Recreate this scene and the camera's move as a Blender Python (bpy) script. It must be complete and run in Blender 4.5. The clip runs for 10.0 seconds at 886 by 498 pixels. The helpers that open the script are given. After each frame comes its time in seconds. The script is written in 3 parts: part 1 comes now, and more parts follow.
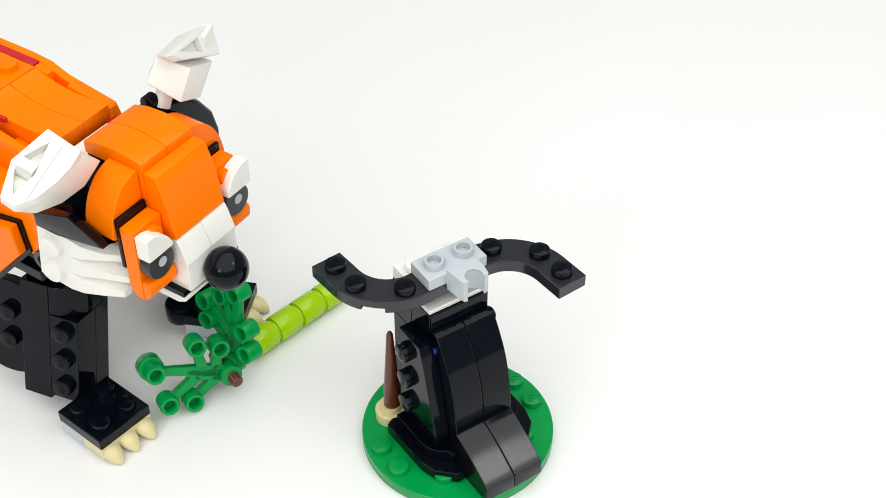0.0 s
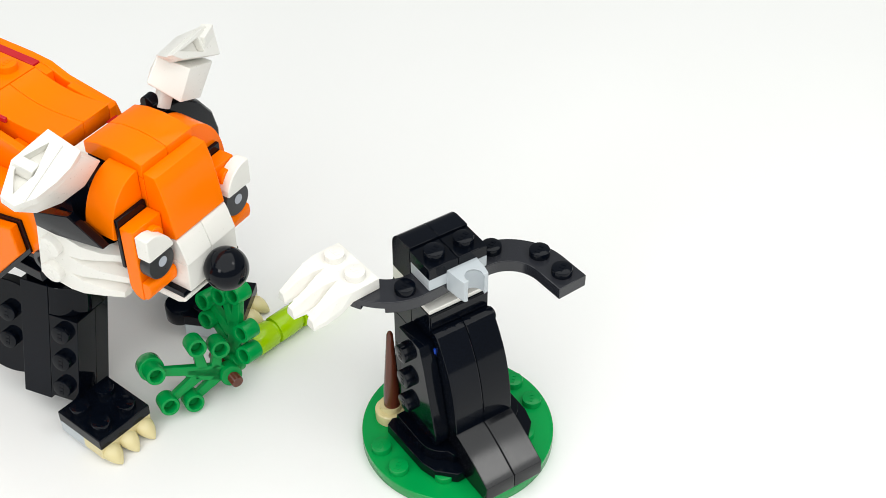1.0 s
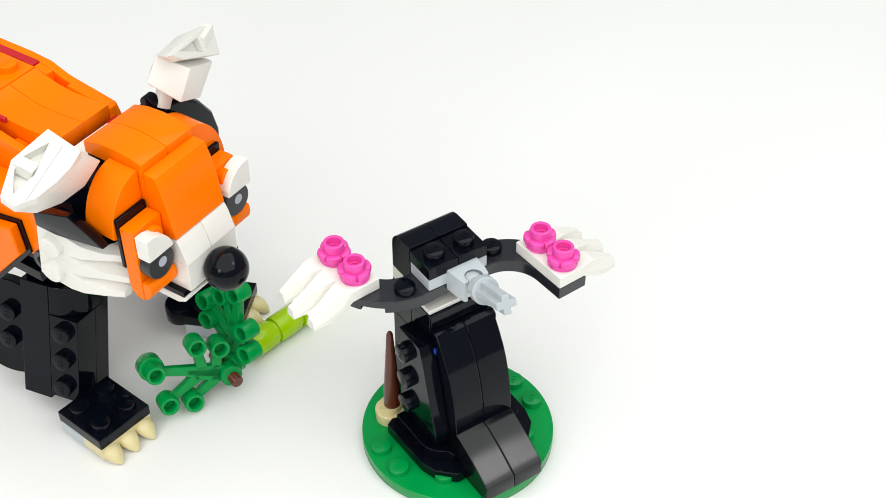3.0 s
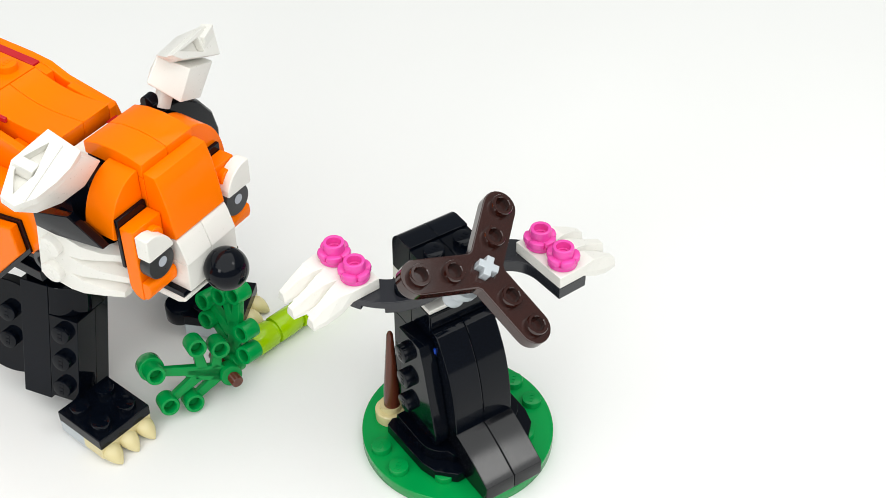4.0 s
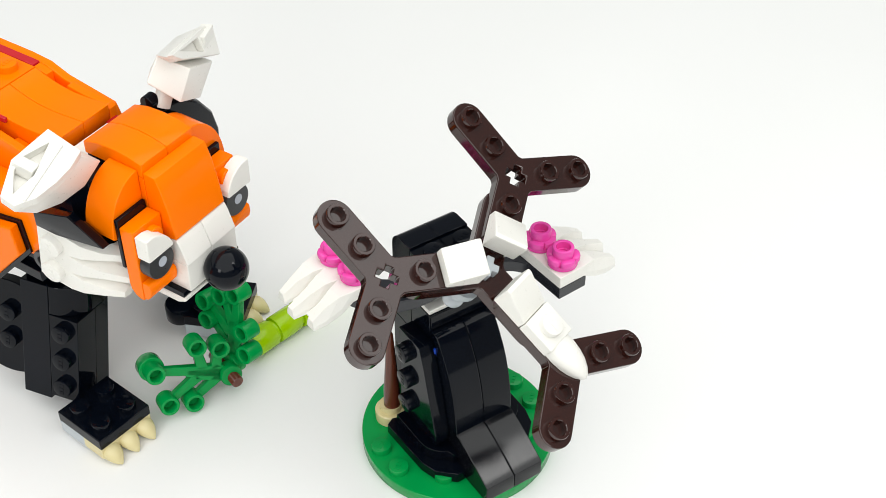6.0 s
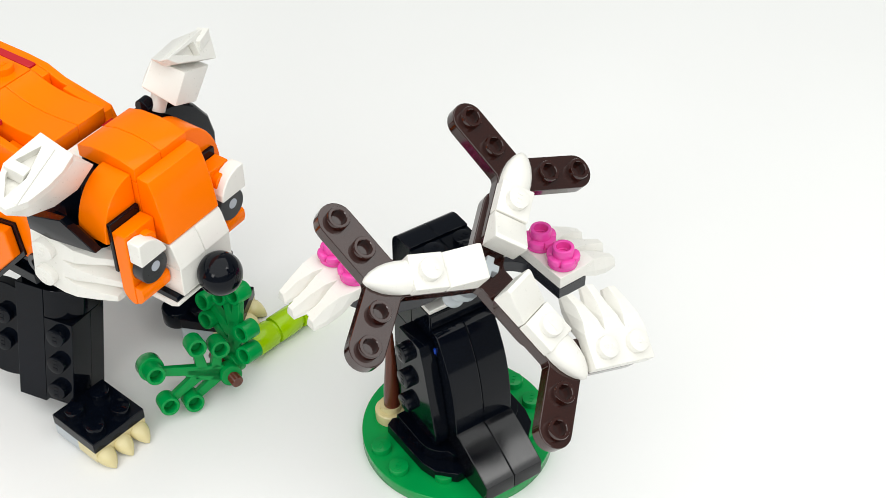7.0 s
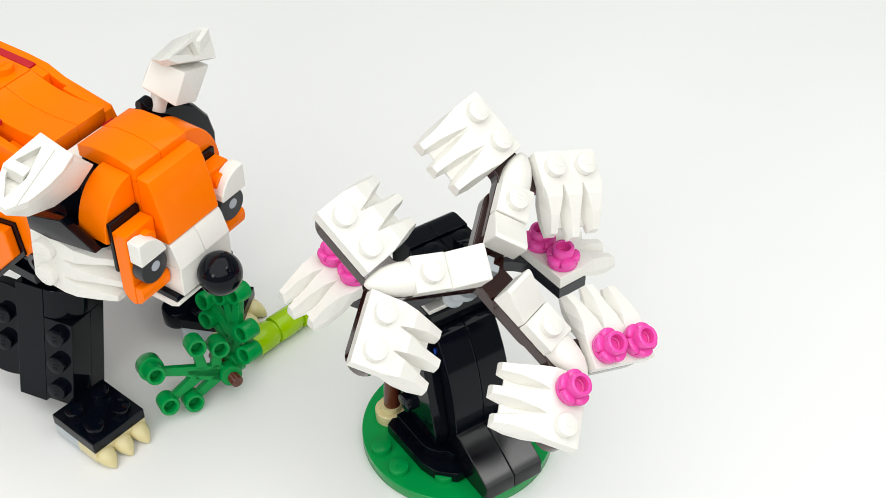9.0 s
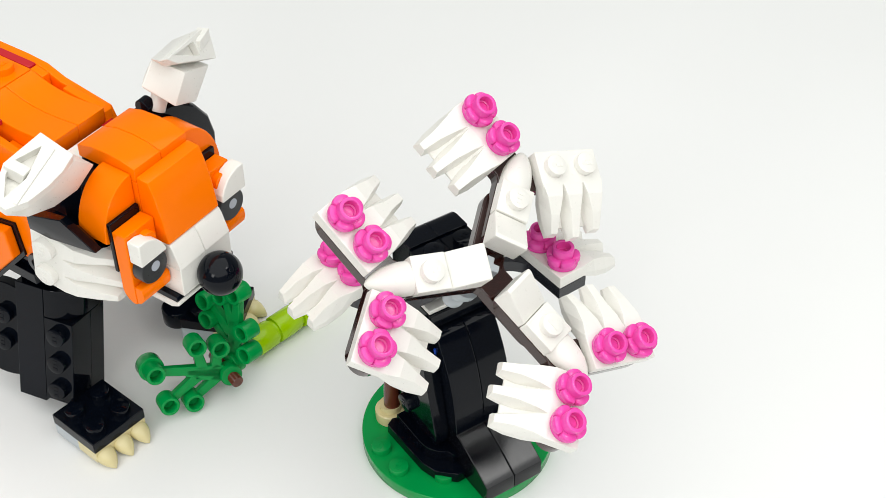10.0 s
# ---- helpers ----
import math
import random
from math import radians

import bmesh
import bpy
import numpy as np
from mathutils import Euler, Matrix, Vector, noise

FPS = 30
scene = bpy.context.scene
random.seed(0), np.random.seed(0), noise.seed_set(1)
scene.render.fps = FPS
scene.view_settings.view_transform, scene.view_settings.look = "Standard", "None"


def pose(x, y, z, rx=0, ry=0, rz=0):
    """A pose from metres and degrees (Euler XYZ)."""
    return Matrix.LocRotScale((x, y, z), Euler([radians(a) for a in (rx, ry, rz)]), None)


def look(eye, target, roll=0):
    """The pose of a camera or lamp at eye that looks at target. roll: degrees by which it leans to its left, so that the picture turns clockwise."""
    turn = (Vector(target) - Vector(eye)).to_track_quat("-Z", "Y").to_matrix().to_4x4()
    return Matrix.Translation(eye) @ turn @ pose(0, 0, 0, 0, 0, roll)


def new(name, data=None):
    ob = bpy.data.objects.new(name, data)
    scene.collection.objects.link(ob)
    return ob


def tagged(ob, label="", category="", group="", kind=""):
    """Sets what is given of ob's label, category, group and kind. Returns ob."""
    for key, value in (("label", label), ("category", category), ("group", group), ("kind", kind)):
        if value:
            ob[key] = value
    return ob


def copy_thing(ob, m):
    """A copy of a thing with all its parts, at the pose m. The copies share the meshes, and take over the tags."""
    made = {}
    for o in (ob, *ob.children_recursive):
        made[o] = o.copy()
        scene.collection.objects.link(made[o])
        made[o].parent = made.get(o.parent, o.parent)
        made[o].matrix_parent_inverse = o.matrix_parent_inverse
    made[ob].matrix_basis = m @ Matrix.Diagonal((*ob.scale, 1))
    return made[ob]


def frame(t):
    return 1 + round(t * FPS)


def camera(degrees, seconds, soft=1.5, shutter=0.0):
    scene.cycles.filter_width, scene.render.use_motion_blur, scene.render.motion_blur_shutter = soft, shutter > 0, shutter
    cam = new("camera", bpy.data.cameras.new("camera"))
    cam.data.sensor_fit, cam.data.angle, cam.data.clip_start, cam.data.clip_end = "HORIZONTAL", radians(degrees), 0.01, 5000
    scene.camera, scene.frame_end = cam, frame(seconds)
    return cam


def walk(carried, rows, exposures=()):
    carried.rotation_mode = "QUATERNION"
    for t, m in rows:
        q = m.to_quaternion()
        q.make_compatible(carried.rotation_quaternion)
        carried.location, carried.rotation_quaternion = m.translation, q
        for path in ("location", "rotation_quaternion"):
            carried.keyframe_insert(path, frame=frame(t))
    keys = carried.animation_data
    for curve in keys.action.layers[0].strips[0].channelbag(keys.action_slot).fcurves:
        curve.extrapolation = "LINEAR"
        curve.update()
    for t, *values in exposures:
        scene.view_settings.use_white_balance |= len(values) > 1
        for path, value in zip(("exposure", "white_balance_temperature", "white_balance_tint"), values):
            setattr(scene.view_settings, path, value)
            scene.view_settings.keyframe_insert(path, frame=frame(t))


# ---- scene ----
MM = 0.001


def mm(x, y, z, rx=0, ry=0, rz=0):
    """A pose from millimetres and degrees."""
    return pose(x * MM, y * MM, z * MM, rx, ry, rz)


# ---- camera ----
cam = camera(34.34, 10.0, soft=0.65)
EYE = Vector((-0.13527, -0.19965, 0.27525))
WAY = Vector((0.41138, 0.62660, -0.66192))
stand = look(EYE, EYE + WAY, -0.245)
walk(cam, [(0.0, stand), (10.0, stand)], exposures=[(0.0, -0.02), (5.7, -0.03), (6.8, -0.05), (8.0, -0.11), (10.0, -0.12)])

# ---- light: a dim neutral room and one long soft box over the table ----
world = bpy.data.worlds.new("room_light")
scene.world = world
world.use_nodes = True
world.node_tree.nodes["Background"].inputs[0].default_value = (0.97, 1.0, 0.99, 1)
world.node_tree.nodes["Background"].inputs[1].default_value = 0.33


def softbox(name, at, to, size, size_y, watts, colour):
    lamp = bpy.data.lights.new(name, "AREA")
    lamp.shape, lamp.size, lamp.size_y, lamp.energy, lamp.color = "RECTANGLE", size, size_y, watts, colour
    ob = new(name, lamp)
    ob.matrix_world = look(at, to)
    return ob


softbox("softbox_overhead", (-0.36, -0.64, 0.82), (-0.36, -0.639, 0), 1.96, 2.1, 24.0, (0.98, 0.99, 0.965))
# two small lamps on either side of the camera, the ones mirrored in the ball nose
softbox("lamp_left", (-0.571, -0.241, 0.332), (-0.02, 0.02, 0.03), 0.15, 0.15, 0.5, (1.0, 0.99, 0.97))
softbox("lamp_right", (0.229, -0.323, 0.534), (-0.02, 0.02, 0.03), 0.12, 0.12, 0.3, (1.0, 0.99, 0.97))


# ---- materials ----
def plastic(name, colour, rough=0.16, wear=0.05, scratch=False, shine=0.5):
    m = bpy.data.materials.new(name)
    m.use_nodes = True
    nt = m.node_tree
    b = nt.nodes["Principled BSDF"]
    b.inputs["Specular IOR Level"].default_value = shine
    co = nt.nodes.new("ShaderNodeTexCoord")
    big = nt.nodes.new("ShaderNodeTexNoise")
    big.inputs["Scale"].default_value = 60
    big.inputs["Detail"].default_value = 3
    fine = nt.nodes.new("ShaderNodeTexNoise")
    fine.inputs["Scale"].default_value = 1400
    fine.inputs["Detail"].default_value = 4
    nt.links.new(co.outputs["Object"], big.inputs["Vector"])
    nt.links.new(co.outputs["Object"], fine.inputs["Vector"])
    ramp = nt.nodes.new("ShaderNodeMapRange")
    ramp.inputs["From Min"].default_value, ramp.inputs["From Max"].default_value = 0.3, 0.7
    ramp.inputs["To Min"].default_value, ramp.inputs["To Max"].default_value = 1 - wear, 1 + wear
    nt.links.new(big.outputs["Fac"], ramp.inputs["Value"])
    info = nt.nodes.new("ShaderNodeObjectInfo")
    each = nt.nodes.new("ShaderNodeMapRange")
    each.inputs["To Min"].default_value, each.inputs["To Max"].default_value = 1 - wear, 1 + wear
    nt.links.new(info.outputs["Random"], each.inputs["Value"])
    mul = nt.nodes.new("ShaderNodeMath")
    mul.operation = "MULTIPLY"
    nt.links.new(ramp.outputs["Result"], mul.inputs[0])
    nt.links.new(each.outputs["Result"], mul.inputs[1])
    tint = nt.nodes.new("ShaderNodeVectorMath")
    tint.operation = "SCALE"
    tint.inputs[0].default_value = colour
    nt.links.new(mul.outputs["Value"], tint.inputs["Scale"])
    nt.links.new(tint.outputs["Vector"], b.inputs["Base Color"])
    gloss = nt.nodes.new("ShaderNodeMapRange")
    gloss.inputs["From Min"].default_value, gloss.inputs["From Max"].default_value = 0.3, 0.7
    gloss.inputs["To Min"].default_value, gloss.inputs["To Max"].default_value = rough * 0.9, rough * 1.15
    nt.links.new(fine.outputs["Fac"], gloss.inputs["Value"])
    nt.links.new(gloss.outputs["Result"], b.inputs["Roughness"])
    bump = nt.nodes.new("ShaderNodeBump")
    bump.inputs["Strength"].default_value = 0.05
    bump.inputs["Distance"].default_value = 0.00004
    nt.links.new(big.outputs["Fac"], bump.inputs["Height"])
    nt.links.new(bump.outputs["Normal"], b.inputs["Normal"])
    if scratch:
        run = nt.nodes.new("ShaderNodeMapping")
        run.inputs["Scale"].default_value = (2600, 130, 130)
        line = nt.nodes.new("ShaderNodeTexNoise")
        line.inputs["Scale"].default_value = 1.0
        line.inputs["Detail"].default_value = 3
        nt.links.new(co.outputs["Object"], run.inputs["Vector"])
        nt.links.new(run.outputs["Vector"], line.inputs["Vector"])
        cut = nt.nodes.new("ShaderNodeBump")
        cut.inputs["Strength"].default_value, cut.inputs["Distance"].default_value = 0.16, 0.00003
        nt.links.new(line.outputs["Fac"], cut.inputs["Height"])
        nt.links.new(bump.outputs["Normal"], cut.inputs["Normal"])
        nt.links.new(cut.outputs["Normal"], b.inputs["Normal"])
    return m


BLACK = plastic("black_abs", (0.0018, 0.003, 0.0062), 0.09, 0.15, shine=0.18)
SHEEN = plastic("scuffed_black_abs", (0.0035, 0.004, 0.006), 0.15, 0.15, scratch=True, shine=0.36)
# glossy branch black, base colour lifted in place of brightness mirrored from the room
LIT_BLACK = plastic("lit_black_abs", (0.018, 0.019, 0.024), 0.12, 0.1, shine=0.5)
WHITE = plastic("white_abs", (0.805, 0.79, 0.742), 0.3, 0.012)
ORANGE = plastic("orange_abs", (1.0, 0.188, 0.0), 0.2, 0.02, shine=0.12)
GREEN = plastic("green_abs", (0.0, 0.28, 0.058), 0.2, 0.04, shine=0.25)
LIME = plastic("lime_abs", (0.36, 0.60, 0.0), 0.17, 0.03, shine=0.35)
GREY = plastic("light_grey_abs", (0.46, 0.50, 0.53), 0.2, 0.03)
BROWN = plastic("dark_brown_abs", (0.026, 0.0055, 0.0035), 0.1, 0.1, shine=0.7)
RUST = plastic("reddish_brown_abs", (0.10, 0.024, 0.012), 0.2, 0.06)
TAN = plastic("tan_abs", (0.69, 0.60, 0.325), 0.2, 0.03)
PINK = plastic("bright_pink_abs", (0.80, 0.07, 0.40), 0.16, 0.03, shine=0.4)
RED = plastic("dark_red_abs", (0.52, 0.012, 0.02), 0.2, 0.04)
BLUE = plastic("blue_abs", (0.005, 0.05, 0.42), 0.2, 0.04)
SILVER = plastic("silver_print", (0.42, 0.45, 0.50), 0.35, 0.04)
EYE_GREY = plastic("eye_print", (0.03, 0.031, 0.034), 0.3, 0.05)


def paper():
    m = bpy.data.materials.new("white_paper")
    m.use_nodes = True
    nt = m.node_tree
    b = nt.nodes["Principled BSDF"]
    co = nt.nodes.new("ShaderNodeTexCoord")
    mix = nt.nodes.new("ShaderNodeMix")
    mix.data_type = "RGBA"
    mix.inputs[6].default_value, mix.inputs[7].default_value = (0.80, 0.80, 0.79, 1), (0.83, 0.83, 0.825, 1)
    cloud = nt.nodes.new("ShaderNodeTexNoise")
    cloud.inputs["Scale"].default_value = 9
    grain = nt.nodes.new("ShaderNodeTexNoise")
    grain.inputs["Scale"].default_value = 900
    nt.links.new(co.outputs["Object"], cloud.inputs["Vector"])
    nt.links.new(co.outputs["Object"], grain.inputs["Vector"])
    nt.links.new(cloud.outputs["Fac"], mix.inputs[0])
    nt.links.new(mix.outputs[2], b.inputs["Base Color"])
    bump = nt.nodes.new("ShaderNodeBump")
    bump.inputs["Strength"].default_value, bump.inputs["Distance"].default_value = 0.06, 0.0003
    nt.links.new(grain.outputs["Fac"], bump.inputs["Height"])
    nt.links.new(bump.outputs["Normal"], b.inputs["Normal"])
    b.inputs["Roughness"].default_value = 0.6
    b.inputs["Specular IOR Level"].default_value = 0.45
    return m


PAPER = paper()


# ---- mesh helpers, in millimetres ----
def box(bm, x0, x1, y0, y1, z0, z1):
    r = bmesh.ops.create_cube(bm, size=1)
    for v in r["verts"]:
        v.co = Vector((x0 + (v.co.x + 0.5) * (x1 - x0), y0 + (v.co.y + 0.5) * (y1 - y0), z0 + (v.co.z + 0.5) * (z1 - z0)))
    return r["verts"]


def prism(bm, outline, a, b, axis="x"):
    """A slab: outline is extruded from a to b along axis; outline is (y, z), (x, z) or (x, y)."""
    def at(p, d):
        return {"x": (d, p[0], p[1]), "y": (p[0], d, p[1]), "z": (p[0], p[1], d)}[axis]
    lo, hi = [bm.verts.new(at(p, a)) for p in outline], [bm.verts.new(at(p, b)) for p in outline]
    n = len(outline)
    for i in range(n):
        bm.faces.new((lo[i], lo[(i + 1) % n], hi[(i + 1) % n], hi[i]))
    bm.faces.new(lo[::-1]), bm.faces.new(hi)
    return lo + hi


def loft(bm, rings):
    """Closed skin through rings of equal length."""
    rows = [[bm.verts.new(p) for p in ring] for ring in rings]
    n = len(rows[0])
    for a, b in zip(rows, rows[1:]):
        for i in range(n):
            bm.faces.new((a[i], a[(i + 1) % n], b[(i + 1) % n], b[i]))
    bm.faces.new(rows[0][::-1]), bm.faces.new(rows[-1])
    return [v for r in rows for v in r]


def lathe(bm, profile, segs=28, at=(0, 0, 0), turn=None):
    """A turned body about z: profile of (radius, height), closed on itself when it starts and ends off the axis."""
    made, rows = [], []
    for r, z in profile:
        if r < 1e-6:
            rows.append([bm.verts.new((0, 0, z))])
        else:
            rows.append([bm.verts.new((r * math.cos(2 * math.pi * i / segs), r * math.sin(2 * math.pi * i / segs), z)) for i in range(segs)])
    pairs = list(zip(rows, rows[1:]))
    if len(rows[0]) > 1 and len(rows[-1]) > 1:
        pairs.append((rows[-1], rows[0]))
    for a, b in pairs:
        for i in range(segs):
            j = (i + 1) % segs
            if len(a) == 1:
                bm.faces.new((a[0], b[j], b[i]))
            elif len(b) == 1:
                bm.faces.new((a[i], a[j], b[0]))
            else:
                bm.faces.new((a[i], a[j], b[j], b[i]))
    made = [v for r in rows for v in r]
    m = Matrix.Translation(at) @ (turn or Matrix())
    for v in made:
        v.co = m @ v.co
    return made


def shape(*makers):
    bm = bmesh.new()
    for f in makers:
        f(bm)
    return bm


def soften(bm, width=0.25, angle=30):
    """Small rounded edges, as on moulded plastic."""
    bmesh.ops.recalc_face_normals(bm, faces=bm.faces[:])
    edges = [e for e in bm.edges if len(e.link_faces) == 2 and e.calc_face_angle(0) > radians(angle)]
    bmesh.ops.bevel(bm, geom=edges, offset=width, segments=2, profile=0.5, affect="EDGES", clamp_overlap=True)
    return bm


def meshed(name, bm, material, bevel=0.25, flat=False):
    if bevel:
        soften(bm, bevel)
    else:
        bmesh.ops.recalc_face_normals(bm, faces=bm.faces[:])
    for e in bm.edges:
        e.smooth = not flat and len(e.link_faces) == 2 and e.calc_face_angle(0) < radians(20 if bevel else 38)
    for f in bm.faces:
        f.smooth = True
    for v in bm.verts:
        v.co *= MM
    me = bpy.data.meshes.new(name)
    bm.to_mesh(me)
    bm.free()
    me.materials.append(material)
    return me


def part(name, bm, material, parent, label="", bevel=0.25, at=None, flat=False):
    ob = new(name, meshed(name, bm, material, bevel, flat))
    ob.parent = parent
    if at is not None:
        ob.matrix_basis = at
    return tagged(ob, label)


def thing(name, at, label, category, group=""):
    ob = new(name)
    ob.empty_display_size = 0.005
    ob.matrix_basis = at
    return tagged(ob, label, category, group)


STUDS = {}


def stud(parent, x, y, z, material, turn=(0, 0, 0), hollow=False):
    """A round stud 4.8 mm across with a raised worn mark, or an open one, on a surface."""
    key = (material.name, hollow)
    if key not in STUDS:
        bm = bmesh.new()
        if hollow:
            lathe(bm, [(2.45, -0.3), (2.45, 1.5), (2.3, 1.72), (1.75, 1.72), (1.6, 1.55), (1.6, -0.2), (0.0, -0.2)][:6], 28)
            lathe(bm, [(0, -0.1), (1.62, -0.1), (1.62, -0.25), (0, -0.25)], 28)
        else:
            lathe(bm, [(0, -0.3), (2.45, -0.3), (2.45, 1.5), (2.38, 1.66), (2.2, 1.74), (0, 1.74)], 28)
            for k in (-1, 0, 1):
                box(bm, k * 1.05 - 0.36, k * 1.05 + 0.36, -0.55, 0.55, 1.7, 1.84)
        STUDS[key] = meshed("stud", bm, material, 0)
    ob = new("stud", STUDS[key])
    ob.parent = parent
    ob.matrix_basis = mm(x, y, z, *turn)
    return ob


def arc(cx, cy, r, a0, a1, n=10, ry=None):
    return [(cx + r * math.cos(radians(a0 + (a1 - a0) * i / n)), cy + (ry or r) * math.sin(radians(a0 + (a1 - a0) * i / n))) for i in range(n + 1)]


# ---- the table: white paper over a board ----
def slab(name, x0, x1, y0, y1, z0, z1, material, label, category):
    ob = new(name, meshed(name, shape(lambda b: box(b, x0, x1, y0, y1, z0, z1)), material, 0.4))
    return tagged(ob, label, category, kind="structure")


slab("table_paper", -420, 520, -400, 560, -1.5, 0, PAPER, "smooth white paper sheet laid over the whole table", "paper")
slab("table_board", -430, 530, -410, 570, -26, -1.6, plastic("grey_board", (0.16, 0.155, 0.15), 0.5, 0.1), "plain grey table board under the paper", "table")

# ---- the tree ----
ZB = 50.06   # underside of the branches
tree = thing("toy_tree", mm(0, 0, 0), "black brick-built toy tree on a round green base", "toy tree")


def base_plate():
    bm = bmesh.new()
    lathe(bm, [(0, 0), (23.9, 0), (24.0, 0.15), (24.0, 3.05), (23.85, 3.2), (0, 3.2)], 96)
    b = part("base_plate", bm, GREEN, tree, "round bright green base plate with studs", bevel=0)
    for x in (-20, -12, -4, 4, 12, 20):
        for y in (-20, -12, -4, 4, 12, 20):
            if x * x + y * y < 21.5 ** 2 and not (abs(x) < 10 and -18 < y < 18):
                stud(b, x, y, 3.2, GREEN, (0, 0, 40))


base_plate()


def trunk():
    for y0, y1 in ((0.05, 7.95), (8.05, 16)):
        for k in range(4):
            z0 = 3.2 + k * 10.6
            part("trunk_brick", shape(lambda b: box(b, -8, 8, y0, y1, z0, z0 + 10.55)), BLACK, tree, bevel=0.15)
    top = part("white_plate", shape(lambda b: box(b, -7.9, 7.9, 0.15, 16, 45.65, 46.9)), WHITE, tree, "white plate capping the trunk", bevel=0.15)
    back = part("white_brick", shape(lambda b: box(b, -7.9, 7.9, 8.1, 16, 46.9, 49.4)), WHITE, tree, "white plate behind the branches", bevel=0.15)
    stud(back, -4, 12, 49.4, WHITE), stud(back, 4, 12, 49.4, WHITE)
    part("spacer_plate", shape(lambda b: box(b, -7.6, 7.6, 3.4, 8, 46.9, 50.06)), BLACK, tree, bevel=0.1)
    part("front_plate", shape(lambda b: box(b, -7.95, 7.95, -0.6, 0.0, 38.6, 45.6)), BLACK, tree, "black plate facing the front", bevel=0.12)
    part("hinge_pin", shape(lambda b: lathe(b, [(0, 0), (1.7, 0), (1.7, 0.6), (1.5, 0.8), (0, 0.8)], 24, (8.05, -1.4, 39.0), Matrix.Rotation(radians(90), 4, "Y"))), BLACK, tree, "round black pin end", bevel=0)
    # two tall curved slopes down the front
    for x0, x1 in ((-8, -0.06), (0.06, 8)):
        curve = [(-0.7, 41.3), (-2.0, 41.4), (-3.1, 40.7), (-4.7, 38.6), (-6.2, 36.0), (-7.6, 33.3), (-8.8, 30.2), (-9.8, 26.8), (-10.5, 23.4), (-11.0, 20.0), (-11.3, 16.0), (-11.3, 14.6), (-0.7, 14.6)]
        part("curved_slope", shape(lambda b: prism(b, curve, x0, x1)), BLACK, tree, "tall glossy black curved slope", bevel=0.2)
    for x0, x1 in ((-8, -0.06), (0.06, 8)):
        root = [(-6, 15.6), (-10.5, 15.4), (-13.0, 14.6), (-16, 13.2), (-19, 11.5), (-22, 9.6), (-24.4, 8.2), (-24.4, 3.9), (-24.0, 3.25), (-6, 3.25)]
        part("root_slope", shape(lambda b: prism(b, root, x0, x1)), SHEEN, tree, "scuffed black curved slope at the foot", bevel=0.2)
    # side brick with studs facing outwards
    side = [(7.2, 11.0), (7.2, 38.6), (-1.7, 38.6), (-3.4, 33.6), (-8.2, 14.6), (-8.2, 11.0)]
    panel = part("side_brick", shape(lambda b: prism(b, side, -12.0, -8.05)), BLACK, tree, "black side panel with outward studs", bevel=0.25)
    for y, z in ((4.2, 32.8), (3.6, 24.6), (3.4, 16.4)):
        stud(panel, -12.0, y, z, BLACK, (0, -90, 0))
    part("blue_pin", shape(lambda b: box(b, -8.5, -7.9, -2.7, -1.7, 34.2, 37.0)), BLUE, tree, "blue pin between the bricks", bevel=0.1)
    # low wedge plates spreading over the base
    for sx in (-1, 1):
        foot = [(sx * 8.05, 9.0), (sx * 13.0, 9.2), (sx * 16.0, 7.5), (sx * 15.6, -7.3), (sx * 14.4, -11.5), (sx * 10.3, -15.5), (sx * 8.05, -15.5)]
        part("wedge_plate", shape(lambda b: prism(b, foot, 3.3, 6.4, "z")), BLACK, tree, "black wedge plate on the base", bevel=0.2)
        upper = [(sx * 8.05, -12.0), (sx * 9.4, -12.0)] + [(sx * (8.2 + 5.6 * math.sin(radians(a))), -4.0 - 6.6 * math.cos(radians(a))) for a in range(18, 91, 12)] + [(sx * 13.8, 6.6), (sx * 8.05, 6.6)]
        part("wedge_brick", shape(lambda b: prism(b, upper, 6.45, 9.6, "z")), BLACK, tree, "black rounded plate over the wedge", bevel=0.12)


trunk()


def spike():
    s = part("cone_holder", shape(lambda b: lathe(b, [(0, 0), (3.9, 0), (3.95, 2.9), (3.7, 3.2), (2.7, 3.2), (2.7, 4.9), (0, 4.9)], 28, (-12.3, 11.9, 3.25))), TAN, tree, "tan round plate holding a spike", bevel=0)
    part("spike", shape(lambda b: lathe(b, [(0, 0), (2.15, 0), (2.0, 6), (1.6, 12), (1.15, 19), (0.8, 24.2), (0.5, 25.0), (0, 25.3)], 24, (-12.0, 11.6, 8.1))), RUST, s, "reddish brown pointed spike", bevel=0)


spike()


# each branch is turned a little on its inner stud
BRANCH_LEFT = mm(-12.3, 3.4, 0, 0, 0, 4.8) @ mm(12, -4, 0)
BRANCH_RIGHT = mm(11.9, 4.0, 0, 0, 0, 3.4) @ mm(-12, -4, 0)


